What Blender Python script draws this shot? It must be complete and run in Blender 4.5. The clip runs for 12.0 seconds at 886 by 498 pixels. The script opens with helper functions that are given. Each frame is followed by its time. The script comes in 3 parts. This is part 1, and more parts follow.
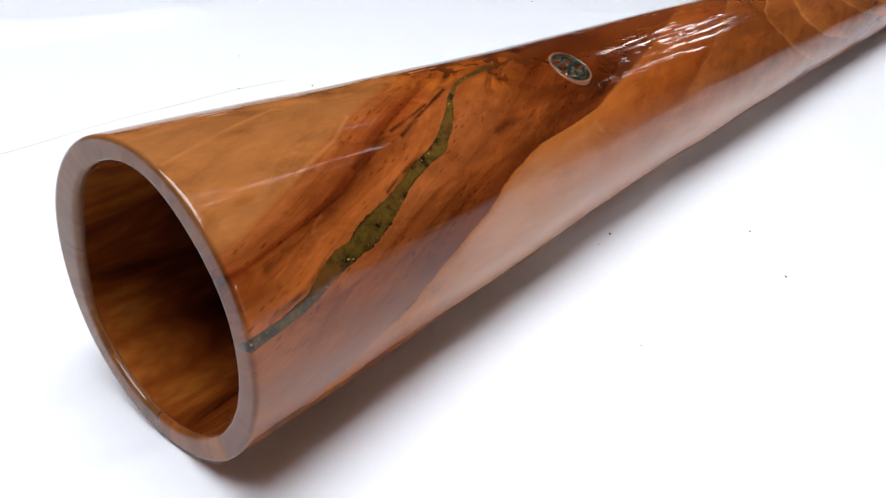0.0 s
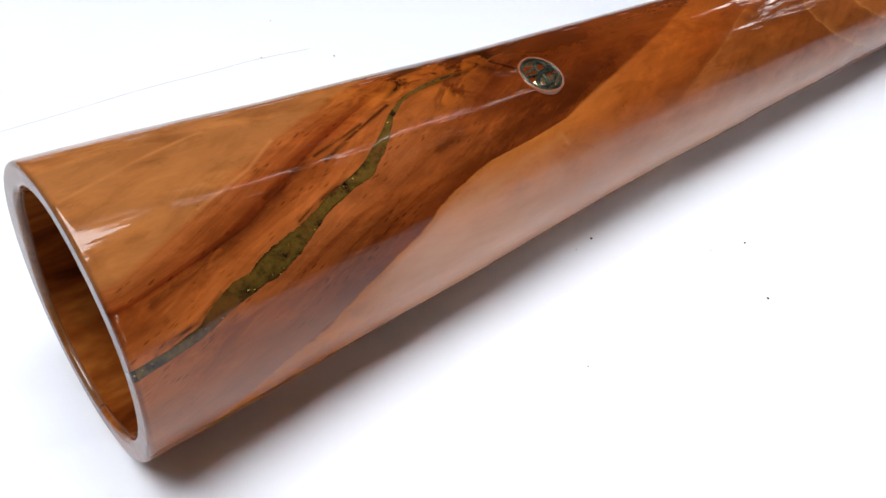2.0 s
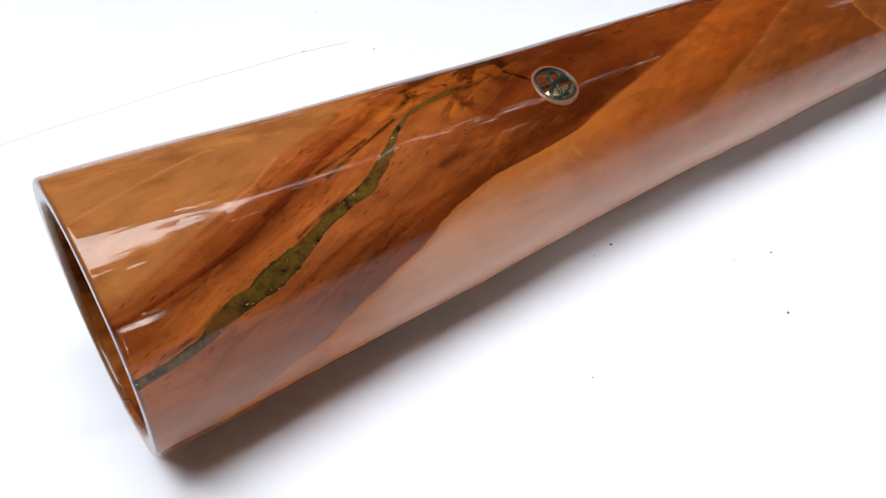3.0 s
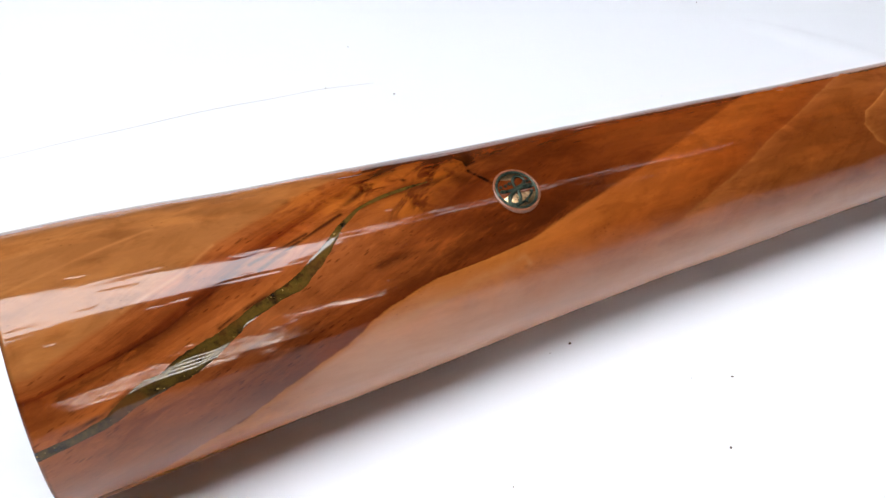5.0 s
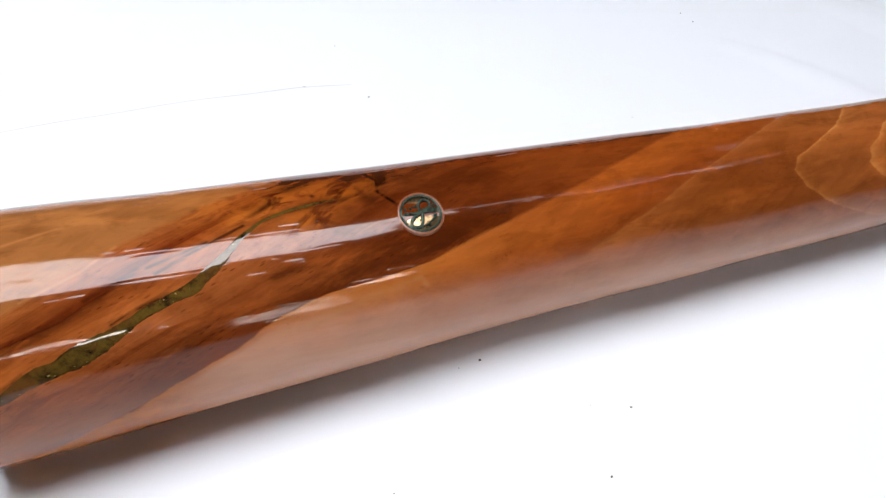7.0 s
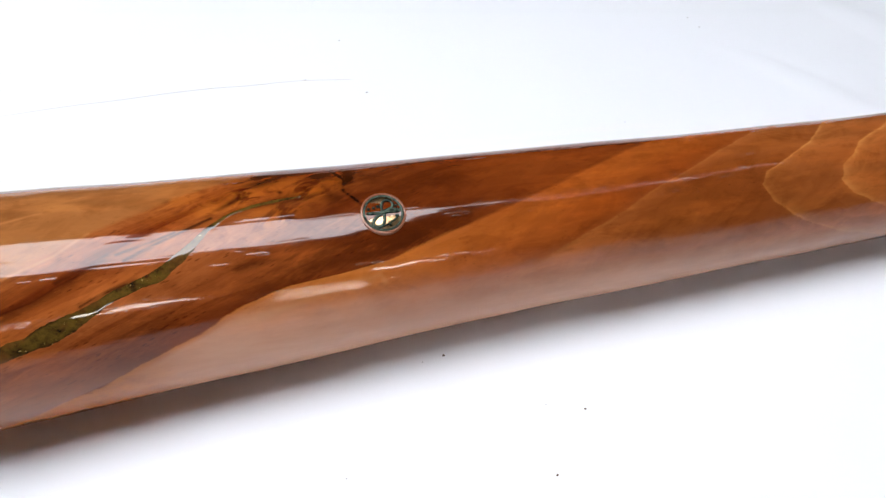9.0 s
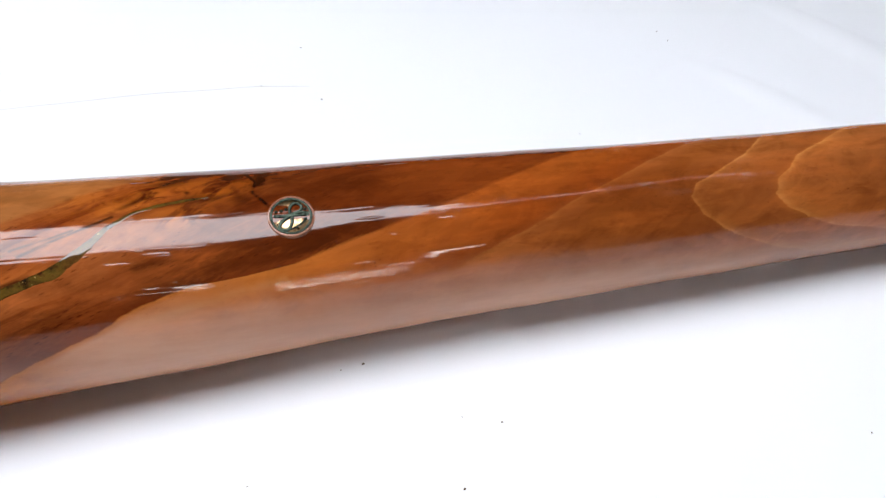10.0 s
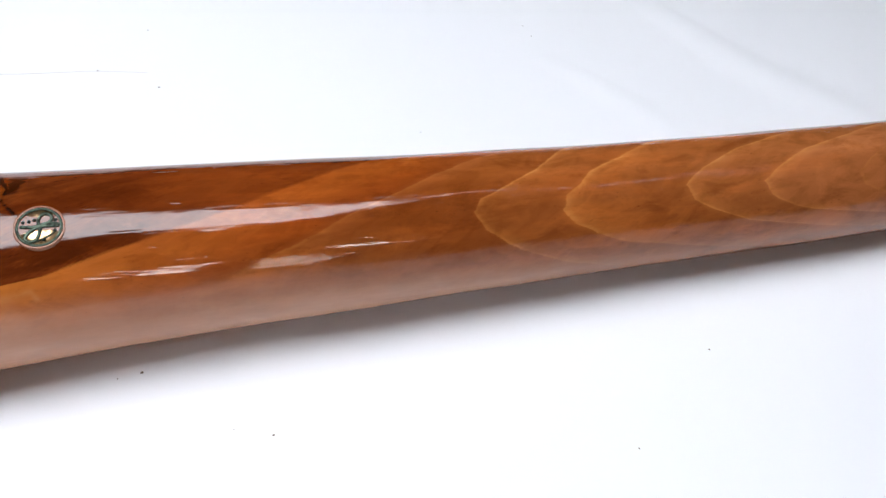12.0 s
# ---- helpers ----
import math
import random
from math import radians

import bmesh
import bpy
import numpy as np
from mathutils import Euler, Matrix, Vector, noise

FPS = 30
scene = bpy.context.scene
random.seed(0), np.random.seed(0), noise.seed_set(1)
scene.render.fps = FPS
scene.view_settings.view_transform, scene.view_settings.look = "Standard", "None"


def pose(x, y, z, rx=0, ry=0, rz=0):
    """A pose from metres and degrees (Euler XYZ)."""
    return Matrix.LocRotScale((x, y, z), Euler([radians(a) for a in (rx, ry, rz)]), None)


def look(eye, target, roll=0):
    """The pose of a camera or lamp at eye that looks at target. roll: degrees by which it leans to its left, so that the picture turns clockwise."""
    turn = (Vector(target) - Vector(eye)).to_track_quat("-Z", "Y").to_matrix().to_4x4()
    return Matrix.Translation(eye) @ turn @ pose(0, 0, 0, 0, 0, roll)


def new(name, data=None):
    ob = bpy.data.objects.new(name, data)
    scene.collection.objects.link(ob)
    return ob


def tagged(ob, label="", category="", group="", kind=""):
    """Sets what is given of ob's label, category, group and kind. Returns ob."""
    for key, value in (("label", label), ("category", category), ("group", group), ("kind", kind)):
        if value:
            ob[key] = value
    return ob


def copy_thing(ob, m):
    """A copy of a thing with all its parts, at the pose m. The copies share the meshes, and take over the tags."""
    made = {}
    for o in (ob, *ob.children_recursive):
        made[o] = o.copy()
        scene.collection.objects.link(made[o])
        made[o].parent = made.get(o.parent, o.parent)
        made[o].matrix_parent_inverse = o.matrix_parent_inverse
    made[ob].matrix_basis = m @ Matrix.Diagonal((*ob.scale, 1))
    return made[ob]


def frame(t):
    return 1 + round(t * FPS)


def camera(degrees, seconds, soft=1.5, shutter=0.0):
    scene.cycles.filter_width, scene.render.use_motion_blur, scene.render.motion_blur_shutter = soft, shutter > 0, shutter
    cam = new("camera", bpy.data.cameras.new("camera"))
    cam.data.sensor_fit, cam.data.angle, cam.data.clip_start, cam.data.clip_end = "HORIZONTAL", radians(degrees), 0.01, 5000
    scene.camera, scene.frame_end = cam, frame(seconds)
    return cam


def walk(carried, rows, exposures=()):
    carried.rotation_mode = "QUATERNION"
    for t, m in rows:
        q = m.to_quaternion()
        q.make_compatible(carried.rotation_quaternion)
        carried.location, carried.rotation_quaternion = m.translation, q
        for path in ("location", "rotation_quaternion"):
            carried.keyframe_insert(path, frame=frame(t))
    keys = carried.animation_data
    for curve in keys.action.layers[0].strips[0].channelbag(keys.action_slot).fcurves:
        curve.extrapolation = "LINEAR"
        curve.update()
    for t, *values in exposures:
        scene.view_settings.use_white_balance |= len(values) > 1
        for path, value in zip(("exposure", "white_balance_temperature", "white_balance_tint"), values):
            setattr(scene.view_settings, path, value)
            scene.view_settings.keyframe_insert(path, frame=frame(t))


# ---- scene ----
cam = camera(61.94, 12.0)
ROWS = [
    (0, -0.09152, -0.12575, 0.21179, 56.163, -2.747, -49.498),
    (0.5, -0.08418, -0.13146, 0.21588, 54.774, -2.350, -48.551),
    (1, -0.06912, -0.13873, 0.22148, 53.745, -2.001, -46.330),
    (1.5, -0.05293, -0.14743, 0.22898, 52.735, -1.344, -44.143),
    (2, -0.03417, -0.15662, 0.24298, 50.471, -0.943, -41.538),
    (2.5, -0.02114, -0.16589, 0.24766, 49.955, 0.863, -38.898),
    (3, -0.00928, -0.16893, 0.25996, 48.169, 1.657, -36.555),
    (3.5, 0.00637, -0.17119, 0.26801, 48.132, 1.150, -34.721),
    (3.7, 0.01531, -0.17261, 0.27325, 48.223, 1.142, -33.196),
    (5.3, 0.05882, -0.17349, 0.29859, 47.305, -1.226, -26.635),
    (5.5, 0.06581, -0.17810, 0.30094, 47.124, -1.458, -25.800),
    (6, 0.08084, -0.19344, 0.30395, 47.376, -0.620, -23.399),
    (6.5, 0.09527, -0.19921, 0.30998, 46.859, -1.041, -22.683),
    (7, 0.10811, -0.20013, 0.31956, 46.067, -1.795, -21.952),
    (7.2, 0.11101, -0.19992, 0.32218, 45.765, -1.885, -21.836),
    (8.8, 0.13390, -0.21488, 0.33394, 44.990, -2.063, -18.721),
    (9, 0.13855, -0.21724, 0.33455, 44.983, -1.845, -18.295),
    (9.5, 0.15810, -0.22467, 0.33142, 45.478, -1.783, -17.438),
    (10, 0.18795, -0.23108, 0.32827, 46.130, -1.927, -16.525),
    (10.5, 0.21866, -0.22829, 0.32951, 45.050, -2.169, -15.979),
    (11, 0.23417, -0.23021, 0.33283, 44.453, -2.945, -16.293),
    (11.5, 0.25649, -0.23396, 0.34092, 43.755, -3.732, -17.188),
    (12, 0.28411, -0.23996, 0.34874, 43.611, -5.064, -17.656),
]
walk(cam, [(t, pose(*row)) for t, *row in ROWS])

# ---- world and light ----
world = bpy.data.worlds.new("sky")
scene.world = world
world.use_nodes = True
sky = world.node_tree.nodes.new("ShaderNodeTexSky")
sky.sky_type, sky.sun_disc = "NISHITA", False
sky.sun_elevation, sky.sun_rotation = radians(48), radians(200)
world.node_tree.links.new(sky.outputs[0], world.node_tree.nodes["Background"].inputs[0])
world.node_tree.nodes["Background"].inputs[1].default_value = 0.08
scene.view_settings.exposure = 0.95


def area_lamp(name, width, height, watts, colour, m):
    lamp = bpy.data.lights.new(name, "AREA")
    lamp.shape, lamp.size, lamp.size_y, lamp.energy, lamp.color = "RECTANGLE", width, height, watts, colour
    ob = new(name, lamp)
    ob.matrix_world = m
    return ob


SKYLIGHT_W, SOUTH_W, HIGH_W, EAST_W = 200.0, 7.0, 1.6, 13.0
area_lamp("roof_opening_daylight", 3.9, 2.7, SKYLIGHT_W, (0.97, 0.975, 1.0), pose(0.1, 0.25, 1.78))
area_lamp("south_window_daylight", 0.36, 0.5, SOUTH_W, (1.0, 0.93, 0.82), look((0.42, -2.70, 0.67), (0.42, 0.0, 0.67)))
area_lamp("high_window_daylight", 0.3, 0.16, HIGH_W, (1.0, 0.95, 0.88), look((-0.12, -2.70, 1.36), (-0.12, 0.0, 1.36)))
area_lamp("high_window_daylight", 0.3, 0.16, HIGH_W, (1.0, 0.95, 0.88), look((0.86, -2.70, 1.36), (0.86, 0.0, 1.36)))
area_lamp("east_window_daylight", 1.6, 0.4, EAST_W, (1.0, 0.97, 0.95), look((2.72, 0.0, 1.2), (0.0, 0.0, 1.2)))


# ---- node helpers ----
def lin(r, g, b):
    """A linear colour from 8-bit display values."""
    f = lambda c: c / 12.92 if c <= 0.04045 else ((c + 0.055) / 1.055) ** 2.4
    return (f(r / 255), f(g / 255), f(b / 255), 1.0)


class Nodes:
    def __init__(self, name):
        self.mat = bpy.data.materials.new(name)
        self.mat.use_nodes = True
        self.tree = self.mat.node_tree
        self.bsdf = self.tree.nodes["Principled BSDF"]

    def put(self, target, value):
        if isinstance(value, bpy.types.NodeSocket):
            self.tree.links.new(value, target)
        else:
            target.default_value = value

    def set(self, **values):
        for key, value in values.items():
            self.put(self.bsdf.inputs[key.replace("_", " ")], value)
        return self

    def attribute(self, name, out="Fac"):
        n = self.tree.nodes.new("ShaderNodeAttribute")
        n.attribute_name = name
        return n.outputs[out]

    def coords(self, out="Object"):
        return self.tree.nodes.new("ShaderNodeTexCoord").outputs[out]

    def math(self, op, a, b=0.0, c=0.0, clamp=False):
        n = self.tree.nodes.new("ShaderNodeMath")
        n.operation, n.use_clamp = op, clamp
        for socket, value in zip(n.inputs, (a, b, c)):
            self.put(socket, value)
        return n.outputs[0]

    def vec(self, op, a, b):
        n = self.tree.nodes.new("ShaderNodeVectorMath")
        n.operation = op
        self.put(n.inputs[0], a)
        self.put(n.inputs[1], b)
        return n.outputs[0]

    def xyz(self, x, y, z):
        n = self.tree.nodes.new("ShaderNodeCombineXYZ")
        for socket, value in zip(n.inputs, (x, y, z)):
            self.put(socket, value)
        return n.outputs[0]

    def split(self, v):
        n = self.tree.nodes.new("ShaderNodeSeparateXYZ")
        self.put(n.inputs[0], v)
        return n.outputs

    def noise(self, v, scale=1.0, detail=3.0, rough=0.55, out="Fac", distortion=0.0):
        n = self.tree.nodes.new("ShaderNodeTexNoise")
        self.put(n.inputs["Vector"], v)
        self.put(n.inputs["Scale"], scale)
        n.inputs["Detail"].default_value, n.inputs["Roughness"].default_value = detail, rough
        n.inputs["Distortion"].default_value = distortion
        return n.outputs[out]

    def voronoi(self, v, scale=1.0, out="Distance"):
        n = self.tree.nodes.new("ShaderNodeTexVoronoi")
        self.put(n.inputs["Vector"], v)
        self.put(n.inputs["Scale"], scale)
        return n.outputs[out]

    def ramp(self, fac, stops, mode="LINEAR"):
        n = self.tree.nodes.new("ShaderNodeValToRGB")
        n.color_ramp.interpolation = mode
        e = n.color_ramp.elements
        while len(e) < len(stops):
            e.new(1.0)
        for el, (at, colour) in zip(e, stops):
            el.position = at
            el.color = colour if len(colour) == 4 else (*colour, 1.0)
        self.put(n.inputs[0], fac)
        return n.outputs[0]

    def step(self, fac, low, high, to_low=0.0, to_high=1.0):
        n = self.tree.nodes.new("ShaderNodeMapRange")
        n.interpolation_type = "SMOOTHSTEP"
        for socket, value in zip(n.inputs, (fac, low, high, to_low, to_high)):
            self.put(socket, value)
        return n.outputs[0]

    def mix(self, fac, a, b, mode="MIX"):
        n = self.tree.nodes.new("ShaderNodeMix")
        n.data_type, n.blend_type = "RGBA", mode
        self.put(n.inputs[0], fac)
        self.put(n.inputs[6], a)
        self.put(n.inputs[7], b)
        return n.outputs[2]

    def bump(self, height, strength, distance=0.001, normal=None):
        n = self.tree.nodes.new("ShaderNodeBump")
        n.inputs["Strength"].default_value, n.inputs["Distance"].default_value = strength, distance
        self.put(n.inputs["Height"], height)
        if normal is not None:
            self.put(n.inputs["Normal"], normal)
        return n.outputs[0]


# ---- materials ----
def wood_material():
    """Lacquered eucalyptus: growth bands follow the 'ring' attribute, fine grain runs along them."""
    m = Nodes("lacquered_wood")
    ring, unroll = m.attribute("ring"), m.attribute("unroll", "Vector")
    s, arc, side = m.split(unroll)
    times = lambda colour, fac, by: m.mix(fac, colour, m.mix(1.0, colour, (*by, 1.0), "MULTIPLY"))
    wobble = m.noise(unroll, 38.0, 4.0, 0.6)
    fine = m.noise(m.vec("MULTIPLY", unroll, (90.0, 160.0, 1.0)), 1.0, 3.0, 0.6)
    g = m.math("ADD", ring, m.math("MULTIPLY", m.math("SUBTRACT", wobble, 0.5), 0.11))
    g = m.math("ADD", g, m.math("MULTIPLY", m.math("SUBTRACT", fine, 0.5), 0.05))
    bell = [
        (-1.0, lin(192, 136, 78)), (-0.05, lin(188, 130, 72)), (0.02, lin(182, 112, 58)), (0.55, lin(172, 98, 48)), (0.86, lin(130, 62, 24)), (1.02, lin(118, 52, 19)),
        (1.12, lin(178, 100, 46)), (1.9, lin(190, 114, 56)), (2.1, lin(182, 110, 58)), (2.35, lin(168, 96, 48)), (2.65, lin(158, 88, 42)), (2.97, lin(138, 70, 32)),
        (3.01, lin(214, 140, 66)), (3.3, lin(214, 134, 60)), (3.7, lin(200, 120, 52)), (4.2, lin(186, 108, 48)), (14.0, lin(172, 98, 40)),
    ]
    stem = [
        (-1.0, lin(166, 92, 40)), (1.5, lin(166, 92, 40)), (2.3, lin(164, 91, 40)), (2.9, lin(156, 84, 36)), (2.98, lin(142, 74, 31)), (3.02, lin(208, 126, 58)), (3.35, lin(210, 126, 56)), (3.7, lin(194, 110, 48)), (3.96, lin(174, 96, 42)),
        (4.03, lin(188, 115, 60)), (4.4, lin(171, 102, 48)), (4.97, lin(163, 95, 46)), (5.03, lin(182, 113, 57)), (5.95, lin(171, 103, 53)), (6.02, lin(188, 117, 60)),
        (6.95, lin(173, 106, 55)), (7.02, lin(192, 124, 69)), (7.95, lin(178, 113, 64)), (8.02, lin(195, 128, 78)), (14.0, lin(195, 130, 81)),
    ]

    def banded(stops, low, high):
        fac = m.math("DIVIDE", m.math("SUBTRACT", g, low), high - low)
        return m.ramp(fac, [((at - low) / (high - low), c) for at, c in stops if low <= at <= high])

    figure = m.mix(m.step(g, 2.975, 3.005), banded(bell, -1.0, 3.0), banded(bell, 3.0, 14.0))
    colour = m.mix(m.step(m.math("ADD", s, m.math("MULTIPLY", wobble, 0.05)), 0.205, 0.285), figure, banded(stem, -1.0, 14.0))
    # pale growth lines on the stem: crisp towards the bell, melting away from it
    after = m.math("FRACT", g)
    line = m.math("MULTIPLY", m.step(after, 0.0, 0.018), m.math("ADD", m.step(after, 0.085, 0.012, 0.0, 0.45), m.step(after, 0.26, 0.02, 0.0, 0.22)))
    bold = m.math("MULTIPLY", m.step(g, 4.6, 4.8), m.step(g, 8.9, 8.5))
    bold = m.math("MULTIPLY", bold, m.step(arc, 0.062, 0.040, 0.3, 1.0))
    faint = m.math("MULTIPLY", m.math("MULTIPLY", m.step(g, 3.6, 3.9), m.step(s, 0.22, 0.28)), m.step(arc, 0.058, 0.040, 0.05, 0.42))
    broken = m.step(m.noise(unroll, 70.0, 3.0), 0.32, 0.58, 0.45, 1.0)
    line = m.math("MULTIPLY", m.math("MULTIPLY", line, m.math("MAXIMUM", bold, faint)), broken)
    colour = m.mix(line, colour, lin(232, 168, 92))
    # slabs and streaks along the grain, strongest in the swirled wood near the bell
    swirl = m.math("MULTIPLY", m.math("MULTIPLY", m.step(ring, 3.05, 2.7, 0.2, 1.0), m.step(s, 0.26, 0.19, 0.25, 1.0)), m.step(ring, -0.1, 0.25, 0.2, 1.0))
    along = m.math("ADD", m.math("MULTIPLY", arc, 40.0), m.math("MULTIPLY", s, 16.0))
    slab = m.noise(m.xyz(m.math("MULTIPLY", g, 3.2), m.math("MULTIPLY", along, 0.55), 7.0), 1.0, 3.0, 0.5)
    colour = times(colour, m.math("MULTIPLY", m.step(slab, 0.49, 0.56, 0.0, 0.42), swirl), (0.66, 0.56, 0.46))
    colour = times(colour, m.math("MULTIPLY", m.step(slab, 0.44, 0.37, 0.0, 0.5), swirl), (1.35, 1.42, 1.4))
    streak = m.noise(m.xyz(m.math("MULTIPLY", g, 5.0), m.math("MULTIPLY", along, 1.4), 0.0), 1.0, 6.0, 0.72, distortion=1.0)
    colour = times(colour, m.math("MULTIPLY", m.step(streak, 0.48, 0.74, 0.0, 0.5), swirl), (0.5, 0.34, 0.22))
    hair = m.noise(m.xyz(m.math("MULTIPLY", g, 30.0), m.math("MULTIPLY", along, 7.0), 3.0), 1.0, 5.0, 0.75, distortion=0.8)
    colour = times(colour, m.math("MULTIPLY", m.step(hair, 0.54, 0.66, 0.0, 0.18), swirl), (0.5, 0.38, 0.28))
    run = m.math("SUBTRACT", m.math("MULTIPLY", s, 0.925), m.math("MULTIPLY", arc, 0.38))
    cross = m.math("ADD", m.math("MULTIPLY", s, 0.38), m.math("MULTIPLY", arc, 0.925))
    thread = m.noise(m.xyz(m.math("MULTIPLY", run, 60.0), m.math("MULTIPLY", cross, 340.0), 2.0), 1.0, 4.0, 0.62, distortion=0.9)
    threads = m.step(swirl, 0.3, 1.0, 0.05, 1.0)
    colour = times(colour, m.math("MULTIPLY", m.step(thread, 0.52, 0.64, 0.0, 0.32), threads), (0.66, 0.54, 0.45))
    colour = times(colour, m.math("MULTIPLY", m.step(thread, 0.45, 0.35, 0.0, 0.4), threads), (1.35, 1.38, 1.3))
    fleck = m.voronoi(m.xyz(m.math("MULTIPLY", run, 150.0), m.math("MULTIPLY", cross, 700.0), 0.0), 1.0)
    flecked = m.math("MULTIPLY", m.step(m.noise(m.xyz(m.math("MULTIPLY", run, 34.0), m.math("MULTIPLY", cross, 90.0), 5.0), 1.0, 3.0), 0.44, 0.6), swirl)
    colour = times(colour, m.math("MULTIPLY", m.step(fleck, 0.3, 0.12, 0.0, 0.7), flecked), (0.32, 0.22, 0.15))
    colour = times(colour, m.math("MULTIPLY", m.step(s, 0.16, 0.08), m.step(ring, 3.0, 2.8)), (1.08, 1.13, 1.2))  # paler towards the bell
    # soft depth in the lacquered wood: cloudy patches, blotches and silk
    cloud = m.noise(m.vec("MULTIPLY", unroll, (11.0, 46.0, 1.0)), 1.0, 5.0, 0.6)
    colour = times(colour, m.step(cloud, 0.46, 0.66, 0.0, 0.55), (1.5, 1.45, 1.25))
    blotch = m.noise(m.vec("MULTIPLY", unroll, (34.0, 80.0, 1.0)), 1.0, 5.0, 0.65, distortion=0.5)
    colour = times(colour, m.step(blotch, 0.47, 0.66, 0.0, 0.5), (0.6, 0.5, 0.42))
    drift = m.noise(m.xyz(m.math("MULTIPLY", run, 26.0), m.math("MULTIPLY", cross, 70.0), 21.0), 1.0, 4.0, 0.6, distortion=1.2)
    colour = times(colour, m.step(drift, 0.5, 0.62, 0.0, 0.34), (0.72, 0.62, 0.52))
    colour = times(colour, m.step(drift, 0.46, 0.34, 0.0, 0.34), (1.3, 1.34, 1.3))
    flame = m.noise(m.xyz(m.math("MULTIPLY", run, 60.0), m.math("MULTIPLY", cross, 110.0), 9.0), 1.0, 4.0, 0.6, distortion=1.2)
    golden = m.mix(m.step(flame, 0.42, 0.62), lin(228, 142, 56), lin(104, 46, 14))
    colour = m.mix(m.math("MULTIPLY", m.attribute("golden"), m.step(blotch, 0.4, 0.55, 0.5, 1.0)), colour, golden)
    colour = m.mix(m.math("MULTIPLY", m.attribute("pale"), m.step(wobble, 0.3, 0.6, 0.4, 1.0)), colour, lin(226, 166, 100))
    grainy = m.math("ADD", m.math("MULTIPLY", blotch, 0.5), m.math("MULTIPLY", thread, 0.5))
    colour = m.mix(m.math("MULTIPLY", m.attribute("dark"), m.step(grainy, 0.40, 0.52, 0.4, 1.0)), colour, lin(44, 20, 7))
    pore = m.voronoi(m.vec("MULTIPLY", unroll, (240.0, 560.0, 1.0)), 1.0)
    colour = times(colour, m.math("MULTIPLY", m.step(pore, 0.18, 0.08), m.step(m.noise(unroll, 60.0), 0.5, 0.66, 0.0, 0.6)), (0.3, 0.22, 0.16))
    silk = m.noise(m.vec("MULTIPLY", unroll, (20.0, 240.0, 1.0)), 1.0, 4.0, 0.6, distortion=0.6)
    colour = times(colour, m.step(silk, 0.50, 0.70, 0.0, 0.16), (1.35, 1.4, 1.4))
    colour = times(colour, m.step(silk, 0.46, 0.30, 0.0, 0.16), (0.68, 0.6, 0.55))
    # sapwood runs along the mouthpiece end's crown, heartwood between it and the underside
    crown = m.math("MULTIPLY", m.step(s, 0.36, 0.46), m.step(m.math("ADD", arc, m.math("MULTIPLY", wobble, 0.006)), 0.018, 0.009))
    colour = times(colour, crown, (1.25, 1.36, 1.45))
    # pale pink lower side: the white sheet's reflection painted over its sapwood
    belly_sheen = m.math("MULTIPLY", m.step(s, 0.06, 0.12), m.step(m.math("ADD", arc, m.math("MULTIPLY", wobble, 0.012)), 0.050, 0.088))
    belly_sheen = m.math("MULTIPLY", belly_sheen, m.math("MULTIPLY", m.step(ring, 2.98, 3.06), m.step(s, 0.62, 0.36, 0.35, 1.0)))
    colour = m.mix(m.math("MULTIPLY", belly_sheen, m.step(cloud, 0.3, 0.7, 0.7, 0.95)), colour, lin(255, 216, 188))
    # pinkish wash low on the bell end, painted in as the sheet's reflection
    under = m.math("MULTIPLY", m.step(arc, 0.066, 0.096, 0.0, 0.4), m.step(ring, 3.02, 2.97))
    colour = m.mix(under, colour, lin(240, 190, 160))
    core = m.step(m.math("ADD", arc, m.math("MULTIPLY", cloud, 0.03)), 0.062, 0.040)
    colour = times(colour, m.math("MULTIPLY", m.math("MULTIPLY", m.math("MULTIPLY", m.step(s, 0.12, 0.19), m.step(s, 0.31, 0.22, 0.25, 1.0)), m.step(g, 3.01, 2.96)), core), (0.63, 0.53, 0.44))
    colour = times(colour, m.math("MULTIPLY", m.math("MULTIPLY", m.step(g, 2.96, 3.01), m.math("MULTIPLY", m.step(s, 0.22, 0.28), m.step(s, 0.46, 0.36))), core), (0.78, 0.70, 0.62))
    # the bore: broad smooth staves of amber and brown
    stave = m.noise(m.vec("MULTIPLY", unroll, (9.0, 34.0, 1.0)), 1.0, 4.0, 0.55, distortion=0.8)
    bored = m.ramp(stave, [(0.32, lin(70, 30, 10)), (0.46, lin(136, 72, 28)), (0.56, lin(176, 104, 44)), (0.68, lin(206, 138, 66))])
    bored = m.mix(m.step(fine, 0.35, 0.7, 0.0, 0.25), bored, lin(96, 46, 16))
    colour = m.mix(m.step(side, 0.1, 0.3), colour, bored)
    colour = times(colour, m.step(s, -0.0006, -0.0032), (0.58, 0.58, 0.62))  # end grain of the lip
    colour = m.mix(1.0, colour, (0.515, 0.40, 0.345, 1.0), "MULTIPLY")
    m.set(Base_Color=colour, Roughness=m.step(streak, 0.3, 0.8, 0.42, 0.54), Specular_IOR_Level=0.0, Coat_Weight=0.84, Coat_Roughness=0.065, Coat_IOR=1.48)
    # brushed lacquer: short low ridges along the tube over a gently uneven skin
    ridge = m.step(m.voronoi(m.vec("MULTIPLY", unroll, (34.0, 400.0, 1.0)), 1.0), 0.42, 0.04)
    where = m.step(m.noise(m.vec("MULTIPLY", unroll, (40.0, 160.0, 1.0)), 1.0, 2.0), 0.50, 0.60, 0.0, 1.0)
